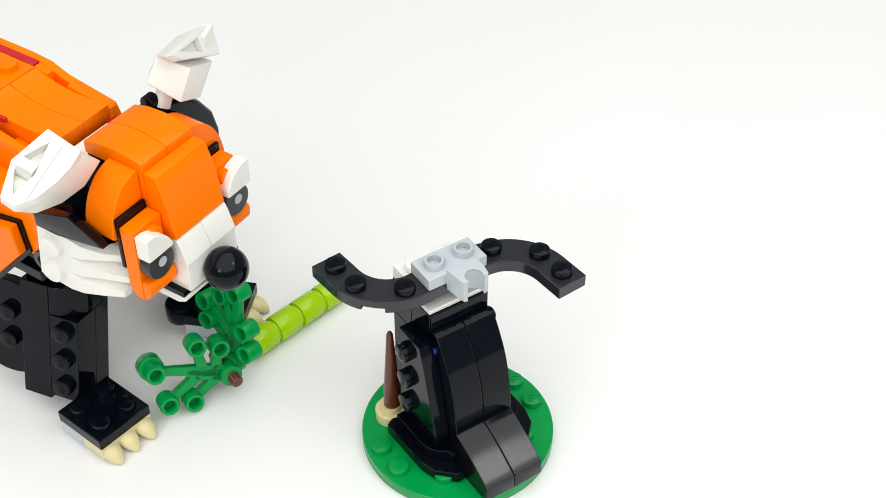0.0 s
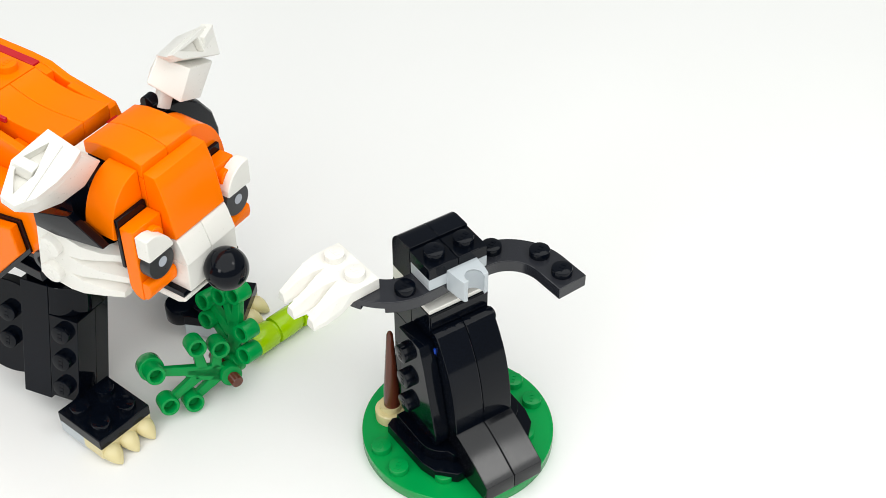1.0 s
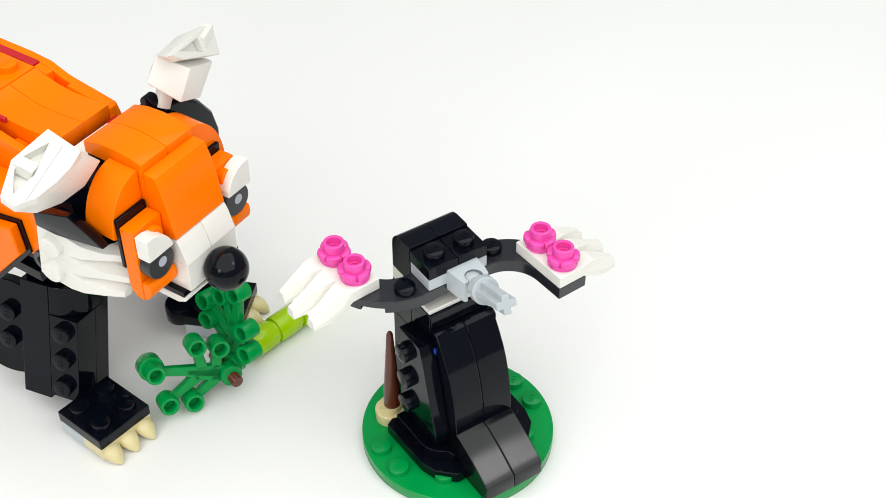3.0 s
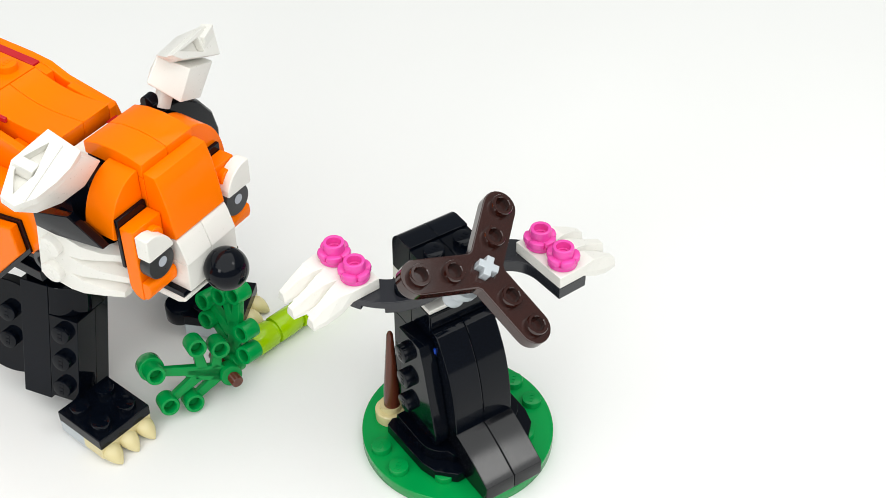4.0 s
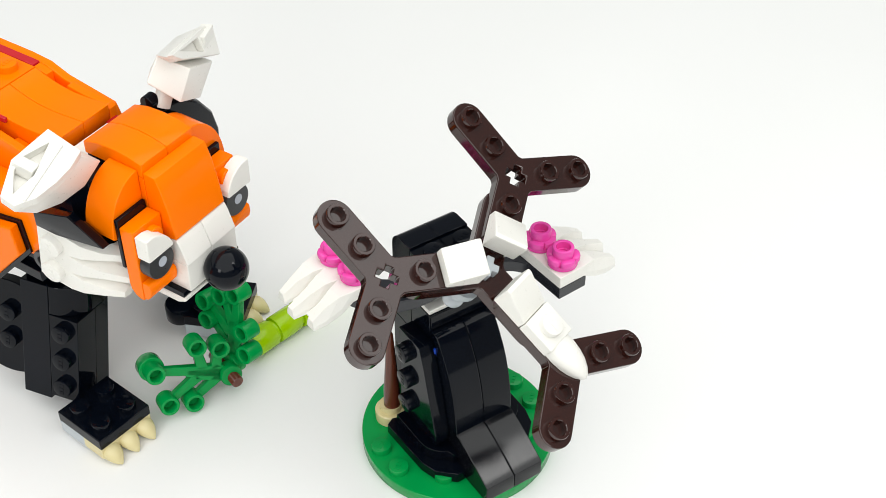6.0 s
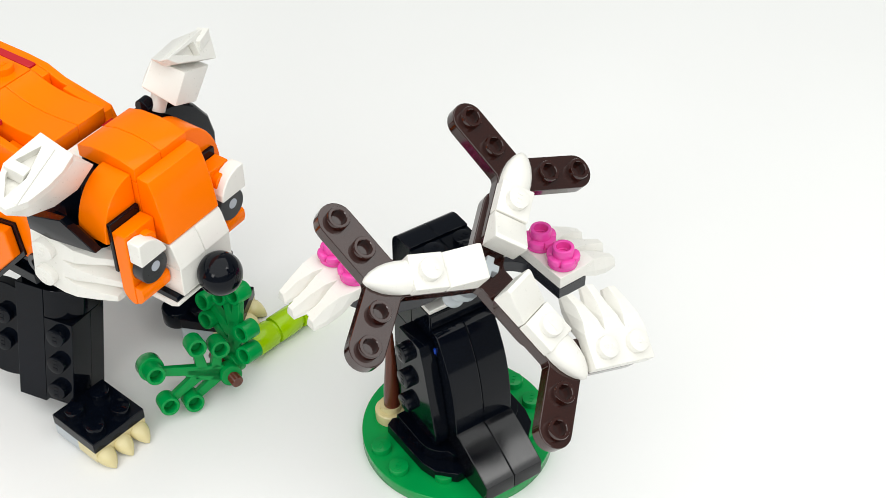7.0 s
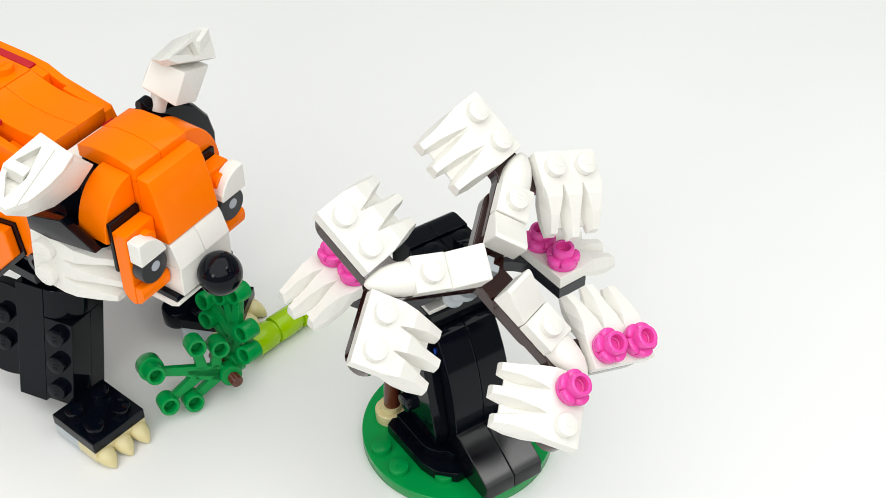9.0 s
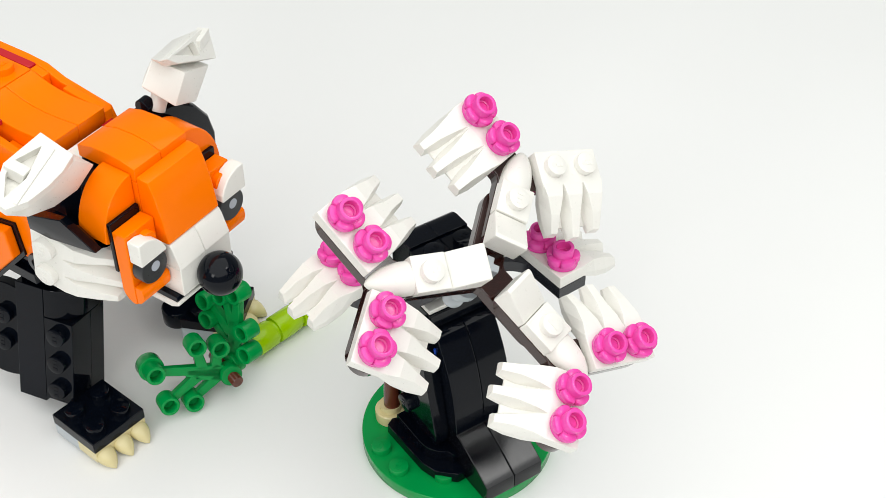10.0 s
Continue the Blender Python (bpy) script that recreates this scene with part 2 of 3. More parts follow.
def branch(turned):
    """Quarter ring with a square end and a notch in its lower edge; the second faces the other way."""
    def outline(notch, z):
        ring = [(-0.05, 0.05), (-8, 0.05)]
        for a0, a1, r in ((270, 231, 15.95), (231, 211, 15.95 - notch), (211, 180, 15.95)):
            ring += arc(-8, 16, r, a0, a1, 9)[(1 if a0 == 270 else 0):]
        ring += [(-23.95, 23.95), (-16.05, 23.95), (-16.05, 16)] + arc(-8, 16, 8.05, 180, 270, 14)[1:] + [(-0.05, 7.95)]
        return [((-x, 8 - y, z) if turned else (x, y, z)) for x, y in ring]
    bm = shape(lambda b: loft(b, [outline(2.2, ZB), outline(2.2, ZB + 1.3), outline(0, ZB + 1.3), outline(0, ZB + 3.2)]))
    bmesh.ops.remove_doubles(bm, verts=bm.verts[:], dist=0.002)
    bmesh.ops.dissolve_limit(bm, angle_limit=0.02, verts=bm.verts[:], edges=bm.edges[:])
    b = part("branch_plate", bm, LIT_BLACK, tree, "black S-curved branch plate with studs", bevel=0.15, at=BRANCH_RIGHT if turned else BRANCH_LEFT)
    for x, y in ((-20, 20), (-20, 12), (-12, 4)):
        if turned:
            x, y = -x, 8 - y
        stud(b, x, y, ZB + 3.2, BLACK, (0, 0, 25))
    return b


branch(False), branch(True)


def socket_plate():
    z = ZB + 3.2
    g = part("socket_plate", shape(lambda b: box(b, -7.95, 7.95, 0.05, 7.95, z, z + 3.2)), GREY, tree, "light grey plate with an open ball socket")
    stud(g, -4, 4, z + 3.2, GREY, hollow=True), stud(g, 4, 4, z + 3.2, GREY, hollow=True)
    # a cup hollowed by the ball, open to the front and below, its arms drawn in towards the tips
    cx, cy, cz, rings = 1.0, -4.7, z + 2.5, []
    for h in (-4.6, -4.0, -1.6, 0.0, 0.7, 1.2, 1.6):
        r = math.sqrt(max(2.6 ** 2 - min(abs(h), 2.5) ** 2, 0.3)) if h > 0 else 2.45
        tip = -5.4 if h < -4.3 else -5.8
        turn = 26
        inner = [(cx + r * math.cos(radians(a)), cy + r * math.sin(radians(a))) for a in (-turn + (180 + 2 * turn) * k / 12 for k in range(13))]
        out = 0.25 if h < -4.3 else 0.0
        rings.append([(x, y, cz + h) for x, y in [(-2.3 + out, tip), (-2.7 + out, -3.5), (-3.2 + out, 0.2), (5.1 - out, 0.2), (4.8 - out, -3.5), (4.3 - out, tip)] + inner])
    part("socket", shape(lambda b: loft(b, rings)), GREY, g, "grey ball socket open to the front", bevel=0.18)


socket_plate()


# ---- pieces that are added one by one ----
def log_brick():
    t = thing("log_brick", mm(0, 0, 0), "black brick with a rounded back and one stud", "toy brick", "rounded bricks on the tree top")
    part("front_plate", shape(lambda b: box(b, -3.95, 3.95, -3.95, 4.1, 0, 3.2)), BLACK, t, bevel=0.2)
    back = [(4.15, -6.9), (11.9, -6.9), (11.9, 0.2)] + arc(8.3, 0.2, 3.6, 0, 90, 10)[1:] + [(4.15, 3.8)]
    part("rounded_back", shape(lambda b: prism(b, back, -3.95, 3.95)), BLACK, t, bevel=0.15)
    stud(t, 0, 0, 3.2, BLACK, (0, 0, 25))
    return t


def claw():
    t = thing("claw_plate", mm(0, 0, 0), "white plate with three drooping faceted teeth", "toy plate", "white blossom clusters")
    claw_body("plate", t, None, "")
    return t


def claw_body(name, parent, at, label):
    """A 1 x 2 plate with two studs; three chisel teeth droop from its long side."""
    base = part(name, shape(lambda b: box(b, -7.95, 7.95, -3.95, 4.0, 0, 3.2)), WHITE, parent, label, at=at)
    stud(base, -4, 0, 3.2, WHITE), stud(base, 4, 0, 3.2, WHITE)
    t = parent if at is None else base

    core = [[(-7.9, 3.9, 0.0), (7.9, 3.9, 0.0), (7.9, 3.9, 3.1), (-7.9, 3.9, 3.1)], [(-7.7, 6.4, -1.5), (7.7, 6.4, -1.5), (7.6, 6.4, 0.9), (-7.6, 6.4, 0.9)],
            [(-7.5, 9.6, -2.6), (7.5, 9.6, -2.6), (7.4, 9.6, -1.4), (-7.4, 9.6, -1.4)], [(-6.9, 12.2, -3.3), (6.9, 12.2, -3.3), (6.8, 12.2, -2.7), (-6.8, 12.2, -2.7)]]
    part("web", shape(lambda b: loft(b, core)), WHITE, t, bevel=0.12)

    def tooth(x, end, tip_x):
        """A chisel: its flat top narrows from the plate's edge to a blunt end, with sloping sides."""
        bm = bmesh.new()
        rows = []
        for y, f, foot, top, lo, hi in ((3.4, 0.0, 2.66, 2.64, 0.05, 3.215), (6.6, 0.2, 2.62, 1.95, -1.8, 2.95), (10.4, 0.62, 2.2, 1.15, -3.0, 1.35), (end, 1.0, 1.35, 0.85, -3.5, -0.9)):
            c = x + (tip_x - x) * f
            rows.append([(c - foot, y, lo), (c + foot, y, lo), (c + foot, y, lo + (hi - lo) * 0.35), (c + top, y, hi), (c - top, y, hi), (c - foot, y, lo + (hi - lo) * 0.35)])
        loft(bm, rows)
        part("tooth", bm, WHITE, t, bevel=0.1, flat=True)
    tooth(-5.28, 13.8, -5.7), tooth(0, 15.2, 0.2), tooth(5.28, 14.0, 5.7)
    return t


def flower():
    t = thing("blossom", mm(0, 0, 0), "bright pink round flower stud with five petals", "toy flower", "pink blossoms")
    bm = bmesh.new()
    n = 90

    def lobe(i):
        return abs(math.sin(math.pi * 5 * i / n)) ** 0.4
    rows = []
    for r0, r1, z0, z1 in ((2.5, 2.9, 0.9, 0.8), (2.8, 3.6, 1.0, 0.95), (3.0, 3.92, 1.4, 1.35), (3.05, 3.98, 1.9, 2.2), (2.95, 3.8, 2.2, 2.75), (2.75, 3.4, 2.3, 2.95), (2.5, 2.6, 2.35, 2.8)):
        rows.append([((r0 + (r1 - r0) * lobe(i)) * math.cos(2 * math.pi * i / n), (r0 + (r1 - r0) * lobe(i)) * math.sin(2 * math.pi * i / n), z0 + (z1 - z0) * lobe(i)) for i in range(n)])
    loft(bm, rows)
    part("petals", bm, PINK, t, bevel=0)
    part("foot_ring", shape(lambda b: lathe(b, [(2.5, 0), (3.35, 0), (3.5, 0.15), (3.5, 1.2), (2.5, 1.2)], 32)), PINK, t, bevel=0)
    part("cup", shape(lambda b: lathe(b, [(2.45, 2.3), (2.5, 4.6), (2.4, 4.85), (2.2, 4.95), (1.8, 4.95), (1.65, 4.8), (1.6, 3.1), (1.25, 3.0), (1.2, 2.2), (0.75, 2.1), (0.75, 1.95), (2.45, 1.95)], 28)), PINK, t, "hollow pink cup with a small hole", bevel=0)
    return t


def rotor():
    t = thing("three_blade_branch", mm(0, 0, 0), "dark brown three-armed plate with six open studs", "toy plate", "brown branches")
    out = []
    for a in (90, 210, 330):
        c, s = math.cos(radians(a)), math.sin(radians(a))
        for x, y in [(3.95 / math.tan(radians(60)) + 0.6, -3.95)] + arc(16, 0, 3.95, -90, 90, 12) + [(3.95 / math.tan(radians(60)) + 0.6, 3.95)]:
            out.append((x * c - y * s, x * s + y * c))
    h, w = 2.45, 0.95
    hole = [(h, -w), (h, w), (w, w), (w, h), (-w, h), (-w, w), (-h, w), (-h, -w), (-w, -w), (-w, -h), (w, -h), (w, -w)]
    bm = bmesh.new()
    edges = []
    for loop in (out, hole):
        vs = [bm.verts.new((x, y, 0)) for x, y in loop]
        edges += [bm.edges.new((vs[i], vs[(i + 1) % len(vs)])) for i in range(len(vs))]
    bmesh.ops.triangle_fill(bm, edges=edges, use_beauty=True)
    r = bmesh.ops.extrude_face_region(bm, geom=bm.faces[:])
    for v in r["geom"]:
        if isinstance(v, bmesh.types.BMVert):
            v.co.z = 3.2
    bmesh.ops.dissolve_limit(bm, angle_limit=0.01, verts=bm.verts[:], edges=bm.edges[:])
    part("blade", bm, BROWN, t, bevel=0.25)
    for a in (90, 210, 330):
        for d in (8, 16):
            stud(t, d * math.cos(radians(a)), d * math.sin(radians(a)), 3.2, BROWN, hollow=True)
    return t


def pin():
    """Ball at the origin, axle along z."""
    t = thing("ball_pin", mm(0, 0, 0), "light grey ball joint with a cross axle", "toy pin")
    part("ball", shape(lambda b: bmesh.ops.create_icosphere(b, subdivisions=3, radius=2.55)), GREY, t, bevel=0)
    part("collar", shape(lambda b: lathe(b, [(0, 2.4), (2.2, 2.4), (2.2, 5.0), (3.3, 5.2), (3.3, 7.4), (0, 7.4)], 24)), GREY, t, bevel=0.15)
    h, w = 2.35, 0.88
    cross = [(h, -w), (h, w), (w, w), (w, h), (-w, h), (-w, w), (-h, w), (-h, -w), (-w, -w), (-w, -h), (w, -h), (w, -w)]
    part("axle", shape(lambda b: prism(b, cross, 7.3, 18.4, "z")), GREY, t, bevel=0.2)
    return t


def cheese():
    """A 1 x 1 slope, high at +x."""
    t = thing("white_slope", mm(0, 0, 0), "small white sloped brick on a brown arm", "toy brick", "white slopes")
    part("body", shape(lambda b: prism(b, [(3.95, 0), (-3.95, 0), (-3.95, 2.6), (3.0, 6.2), (3.95, 6.2)], -3.95, 3.95, "y")), WHITE, t, bevel=0.35)
    return t


def tip():
    """A 1 x 1 plate with a pointed end towards -x."""
    t = thing("pointed_plate", mm(0, 0, 0), "white plate with a stud and a pointed tooth", "toy plate", "white pointed plates")
    p_ = part("plate", shape(lambda b: box(b, -3.95, 3.95, -3.95, 3.95, 0, 3.2)), WHITE, t)
    stud(p_, 0, 0, 3.2, WHITE)

    def ring(x, w, hi):
        return [(x, w * math.cos(radians(a)), 0.1 + hi * math.sin(radians(a)) ** 0.7) for a in range(0, 181, 12)]
    part("tooth", shape(lambda b: loft(b, [ring(-3.9, 3.6, 3.0), ring(-6.0, 3.6, 3.1), ring(-8.2, 3.35, 3.0), ring(-10.2, 2.8, 2.7), ring(-12, 1.9, 2.1), ring(-13.2, 0.9, 1.3), ring(-13.7, 0.2, 0.5)])), WHITE, t, bevel=0)
    return t


# ---- the red panda: x across, y to its rear, z up, feet on the table ----
panda = thing("toy_panda", mm(-47.64, 32.02, 0, 0, 0, 23), "orange, white and black brick-built red panda toy", "toy animal")


def hull(*points):
    bm = bmesh.new()
    for q in points:
        bm.verts.new(q)
    bmesh.ops.convex_hull(bm, input=bm.verts[:])
    bmesh.ops.dissolve_limit(bm, angle_limit=0.05, verts=bm.verts[:], edges=bm.edges[:])
    return bm


EAR_WEDGE = [(27.5, 71.9), (27.5, 75.7), (16.4, 79.4), (6.8, 74.8), (21.3, 71.9)]
FUR = mm(-18.0, 25.0, 63.6, 84.0, 99.3, -92.3) @ Matrix.Diagonal((1.04, 1.15, 1, 1))


def head():
    part("skull", shape(lambda b: box(b, -7.8, 7.8, 3.2, 23, 55, 84.9)), BLACK, panda, "black inner bricks of the head")
    crown = [(6.4, 84.9), (23.2, 84.9), (23.2, 88.0), (19, 89.2), (14, 89.5), (10, 89.2), (6.4, 88.3)]
    for u in (-8.1, 0.04):
        part("crown_slope", shape(lambda b: prism(b, crown, u, u + 8.06)), ORANGE, panda, "orange curved slope on the head", bevel=0.2)
    brow = [(6.3, 71), (6.3, 86.4), (2.9, 86.2), (1.7, 83), (0.3, 77), (-0.6, 70.7), (2, 70.4)]
    part("forehead", shape(lambda b: prism(b, brow, -8.1, 8.1)), ORANGE, panda, "orange sloped forehead block", bevel=0.3)
    part("brow_filler", shape(lambda b: box(b, -8.1, 8.1, 6.35, 10, 66, 84.8)), ORANGE, panda, "orange brick behind the forehead", bevel=0.1)
    for u in (-8.1, 0.04):
        tile = [(4, 70.3), (-0.6, 70.4), (-1.3, 69), (-2.9, 64.3), (4, 64.3)]
        part("snout_tile", shape(lambda b: prism(b, tile, u, u + 8.06)), WHITE, panda, "smooth white snout tile", bevel=0.15)
        part("muzzle", shape(lambda b: box(b, u, u + 8.06, -2.7, 5, 56.6, 64.2)), WHITE, panda, "white muzzle brick", bevel=0.2)
    jaw = [(-2.2, 55.2), (-1.8, 54.0), (0.4, 53.0), (8, 53.0), (8, 55.2)]
    part("jaw", shape(lambda b: prism(b, jaw, -9.6, 9.6)), WHITE, panda, "white curved lower jaw", bevel=0.4)
    part("mouth", shape(lambda b: box(b, -9.5, 9.5, -1.6, 7, 55.2, 56.7)), BLACK, panda, "black mouth gap plate", bevel=0.1)
    part("nose", shape(lambda b: bmesh.ops.create_uvsphere(b, u_segments=40, v_segments=24, radius=5.15, matrix=Matrix.Translation((0, -6.4, 59.4)))), BLACK, panda, "glossy black ball nose", bevel=0)
    for s in (-1, 1):
        rx, ry, z0 = (9.9, 12.8, 74.0) if s > 0 else (10.3, 13.8, 73.6)
        arch = [(-s * (8.25 + rx * math.sin(radians(a))), z0 + ry * math.cos(radians(a))) for a in range(0, 91, 9)] + [(-s * 13.6, z0 - 2.4), (-s * 8.25, z0)]
        part("temple_slope", shape(lambda b: prism(b, arch, 7.6, 15.6, "y")), ORANGE, panda, "orange rounded slope at the temple", bevel=0.2)
        part("eye_plate", shape(lambda b: box(b, *((-17.3, -8.4) if s < 0 else (8.4, 16.0)), 6.55, 7.55, 66, 79.3)), BLACK, panda, bevel=0.2)
        br = part("eye_bracket", shape(lambda b: prism(b, [(6.5, 61.5), (6.5, 77.4), (2.7, 77.4), (2.7, 58.2), (3.8, 58.0), (5.2, 58.7), (6.2, 60.0)], *((-17.1, -8.3) if s < 0 else (8.3, 16.0)))), ORANGE, panda, "orange bracket behind the eye", bevel=0.25)
        out, top = (-16.9, 76.5) if s < 0 else (17.0, 77.2)
        lid = [(out - s * k, z) for k, z in ((0, 70.6), (0, top), (2.2, top), (4.0, top - 0.6), (5.6, top - 1.7), (6.8, top - 3.2), (7.6, top - 4.9), (7.7, 70.6))]
        part("eyelid", shape(lambda b: prism(b, lid, -0.9, 2.6, "y")), WHITE, br, "white rounded eyelid", bevel=0.3)
        part("lid_stud", shape(lambda b: lathe(b, [(0, 0), (2.2, 0), (2.2, 1.4), (2.0, 1.6), (0, 1.6)], 24, (out - s * 5.0, 2.7, 74.0), Matrix.Rotation(radians(90), 4, "X"))), ORANGE, br, "orange stud behind the eyelid", bevel=0)
        face = Matrix.Rotation(radians(90), 4, "X")
        ex = -12.8 if s < 0 else 12.7
        part("eye", shape(lambda b: lathe(b, [(0, 0), (3.95, 0), (3.95, 2.5), (3.8, 2.7), (0, 2.7)], 36, (ex, 2.6, 67.6), face)), EYE_GREY, br, "round black eye tile", bevel=0)
        part("pupil", shape(lambda b: lathe(b, [(0, 0), (1.25, 0), (1.25, 0.06), (0, 0.06)], 24, (ex + 0.3, -0.12, 67.8), face)), SILVER, br, "silver printed pupil", bevel=0)
        roll = [(2.65, 63.5), (0.9, 63.5), (0.4, 63.0), (0.3, 61.4), (0.7, 59.9), (1.6, 58.9), (2.65, 58.5)]
        part("cheek", shape(lambda b: prism(b, roll, *((-17.0, -8.4) if s < 0 else (8.6, 17.0)))), ORANGE, br, "orange rounded cheek under the eye", bevel=0.2)
        # swept white fur
        claw_body("fur", panda, FUR if s < 0 else mm(18.4, 23, 65, 96, 99.3, 92.3), "white cheek fur of pointed teeth and two round knobs")
        part("fur_backing", shape(lambda b: prism(b, [(30.5, 56.5), (30.5, 66.0), (24, 69.0), (14, 69.5), (14, 57.5), (24, 55.0)], *sorted((s * 16.2, s * 9.5)))), WHITE, panda, "white brick behind the cheek fur", bevel=0.3)
        if s < 0:
            rings = [[(s * o, v, z) for v, z in ring] for o, ring in ((22.0, EAR_WEDGE), (19.5, [(28.5, 69.5), (28.5, 75.5), (17.0, 78.6), (7.6, 74.0), (22, 69.5)]), (15.0, [(31, 66), (31, 72.5), (19.6, 72.6), (11.0, 69.6), (22, 65)]), (8.2, [(31, 66), (31, 72.5), (19.6, 72.6), (11.0, 69.6), (22, 65)]))]
            part("ear_base", shape(lambda b: loft(b, rings)), BLACK, panda, "black wedge under the ear", bevel=0.2)
        part("ear_arm", shape(lambda b: box(b, *sorted((s * 15, s * 8.2)), 15.8, 23, 72, 84)), BLACK, panda, bevel=0.2)
    back = [(9, 86.6), (13.6, 86.9), (18.6, 85.4), (24.0, 81.2), (27.8, 76.0), (29.4, 70.0), (29.2, 66.0), (15, 66), (9, 66)]
    slab = [[(19.5 + (x - 19.5) * f, v, 76 + (z - 76) * f) for x, z in back] for v, f in ((18.4, 0.9), (19.4, 1.0), (22.0, 1.0), (24.0, 0.97))]
    part("ear_back", shape(lambda b: loft(b, slab)), BLACK, panda, "black curved plate behind the ear", bevel=0.4)
    part("ear_joint", shape(lambda b: lathe(b, [(0, -1.3), (1.95, -1.3), (2.05, 1.3), (0, 1.3)], 24, (11.0, 21.2, 87.6), Matrix.Rotation(radians(90), 4, "Y"))), BLACK, panda, "round black joint under the ear", bevel=0.2)
    part("ear_stalk", shape(lambda b: lathe(b, [(0, 0), (2.0, 0), (2.0, 9), (0, 9)], 20, (12.6, 19.6, 86.0), Matrix.Rotation(radians(30), 4, "Y"))), WHITE, panda, "short white bar under the ear", bevel=0.1)


def bar(bm, a, b, w=0.7):
    """A square bar from a to b."""
    a, b = Vector(a), Vector(b)
    m = (b - a).to_track_quat("Z", "Y").to_matrix().to_4x4()
    m.translation = a
    vs = box(bm, -w, w, -w, w, -w * 0.5, (b - a).length + w * 0.5)
    for v in vs:
        v.co = m @ v.co


def pierced(outer, hole, depth, inside):
    """A flat slab with the outline outer and a hole through it, depth thick towards the point inside."""
    outer, hole = [Vector(q) for q in outer], [Vector(q) for q in hole]
    n = (outer[1] - outer[0]).cross(outer[-1] - outer[0]).normalized()
    if n.dot(Vector(inside) - outer[0]) < 0:
        n = -n
    bm, edges = bmesh.new(), []
    for loop in (outer, hole):
        vs = [bm.verts.new(q - n * (q - outer[0]).dot(n)) for q in loop]
        edges += [bm.edges.new((vs[i], vs[(i + 1) % len(vs)])) for i in range(len(vs))]
    bmesh.ops.triangle_fill(bm, edges=edges, use_beauty=True)
    r = bmesh.ops.extrude_face_region(bm, geom=bm.faces[:])
    for v in r["geom"]:
        if isinstance(v, bmesh.types.BMVert):
            v.co += n * depth
    bmesh.ops.dissolve_limit(bm, angle_limit=0.01, verts=bm.verts[:], edges=bm.edges[:])
    return bm, n


def ear(face, hole, depth, solid, lug, label, ridge=None):
    """A faceted white block whose face has a three-cornered hollow, half bridged by a small lug."""
    slab, n = pierced(face, hole, depth, solid[0])
    e = part("ear", hull(*[Vector(q) + n * (depth + 0.02) for q in face], *solid), WHITE, panda, label, bevel=0.2)
    part("rim", slab, WHITE, e, bevel=0.15)
    bm = bmesh.new()
    bar(bm, Vector(lug[0]) + n * 0.8, Vector(lug[1]) + n * 0.8, 1.4)
    part("lug", bm, WHITE, e, bevel=0.2)
    if ridge:
        bm = bmesh.new()
        bar(bm, Vector(ridge[0]) + n * 0.1, Vector(ridge[1]) + n * 0.1, 0.4)
        part("ridge", bm, WHITE, e, bevel=0.1)
    return e


head()
ear([(-19.3, 19.4, 99.8), (-29.6, 19.7, 98.3), (-37.1, 15.7, 95.7), (-36.9, 12.3, 94.6), (-32.6, 10.4, 94.7), (-27.4, 10.0, 95.3), (-23.1, 10.2, 96.1), (-18.7, 11.3, 97.1)],
    [(-21.5, 17.1, 98.6), (-27.1, 18.5, 98.2), (-31.0, 17.7, 97.4), (-35.0, 14.3, 95.6), (-29.2, 14.2, 96.5), (-27.7, 14.7, 96.9)], 2.2,
    [(-11.2, 15, 88), (-16.7, 15, 84.8), (-23.4, 15, 84.8), (-30.2, 15, 86.8), (-35.5, 18, 91.8), (-13, 21, 89), (-29, 21, 87)],
    ((-29.2, 18.4, 98.0), (-28.5, 15.3, 97.0)), "white faceted ear tilted outwards, with a triangular hollow", ((-20.6, 14.8, 98.0), (-34.6, 11.7, 94.8)))
ear([(10.8, 11.8, 103.6), (14.3, 12.5, 100.3), (31.2, 17.6, 90.4), (33.1, 20.5, 95.4), (29.7, 19.8, 98.2)][::-1],
    [(14.8, 13.3, 101.9), (24.5, 17.2, 98.7), (24.8, 16.1, 95.2)], 1.6,
    [(12.8, 16.5, 99.6), (12.4, 18.6, 100.2), (14.5, 17, 97.6), (30.0, 21, 89.4), (29.5, 24, 93), (24, 23.5, 97)],
    ((31.0, 19.6, 96.4), (26.2, 17.4, 97.0)), "white faceted ear standing upright, with a triangular hollow")
part("ear_block", hull((8.8, 19, 94.8), (12.4, 13, 89.8), (16.8, 13, 96.3), (13.1, 19, 99.7), (24.5, 19, 81.6), (30.1, 19, 88.7), (20, 25, 84), (15, 24, 93), (26, 24, 92)), WHITE, panda, "white faceted block under the upright ear", bevel=0.3)


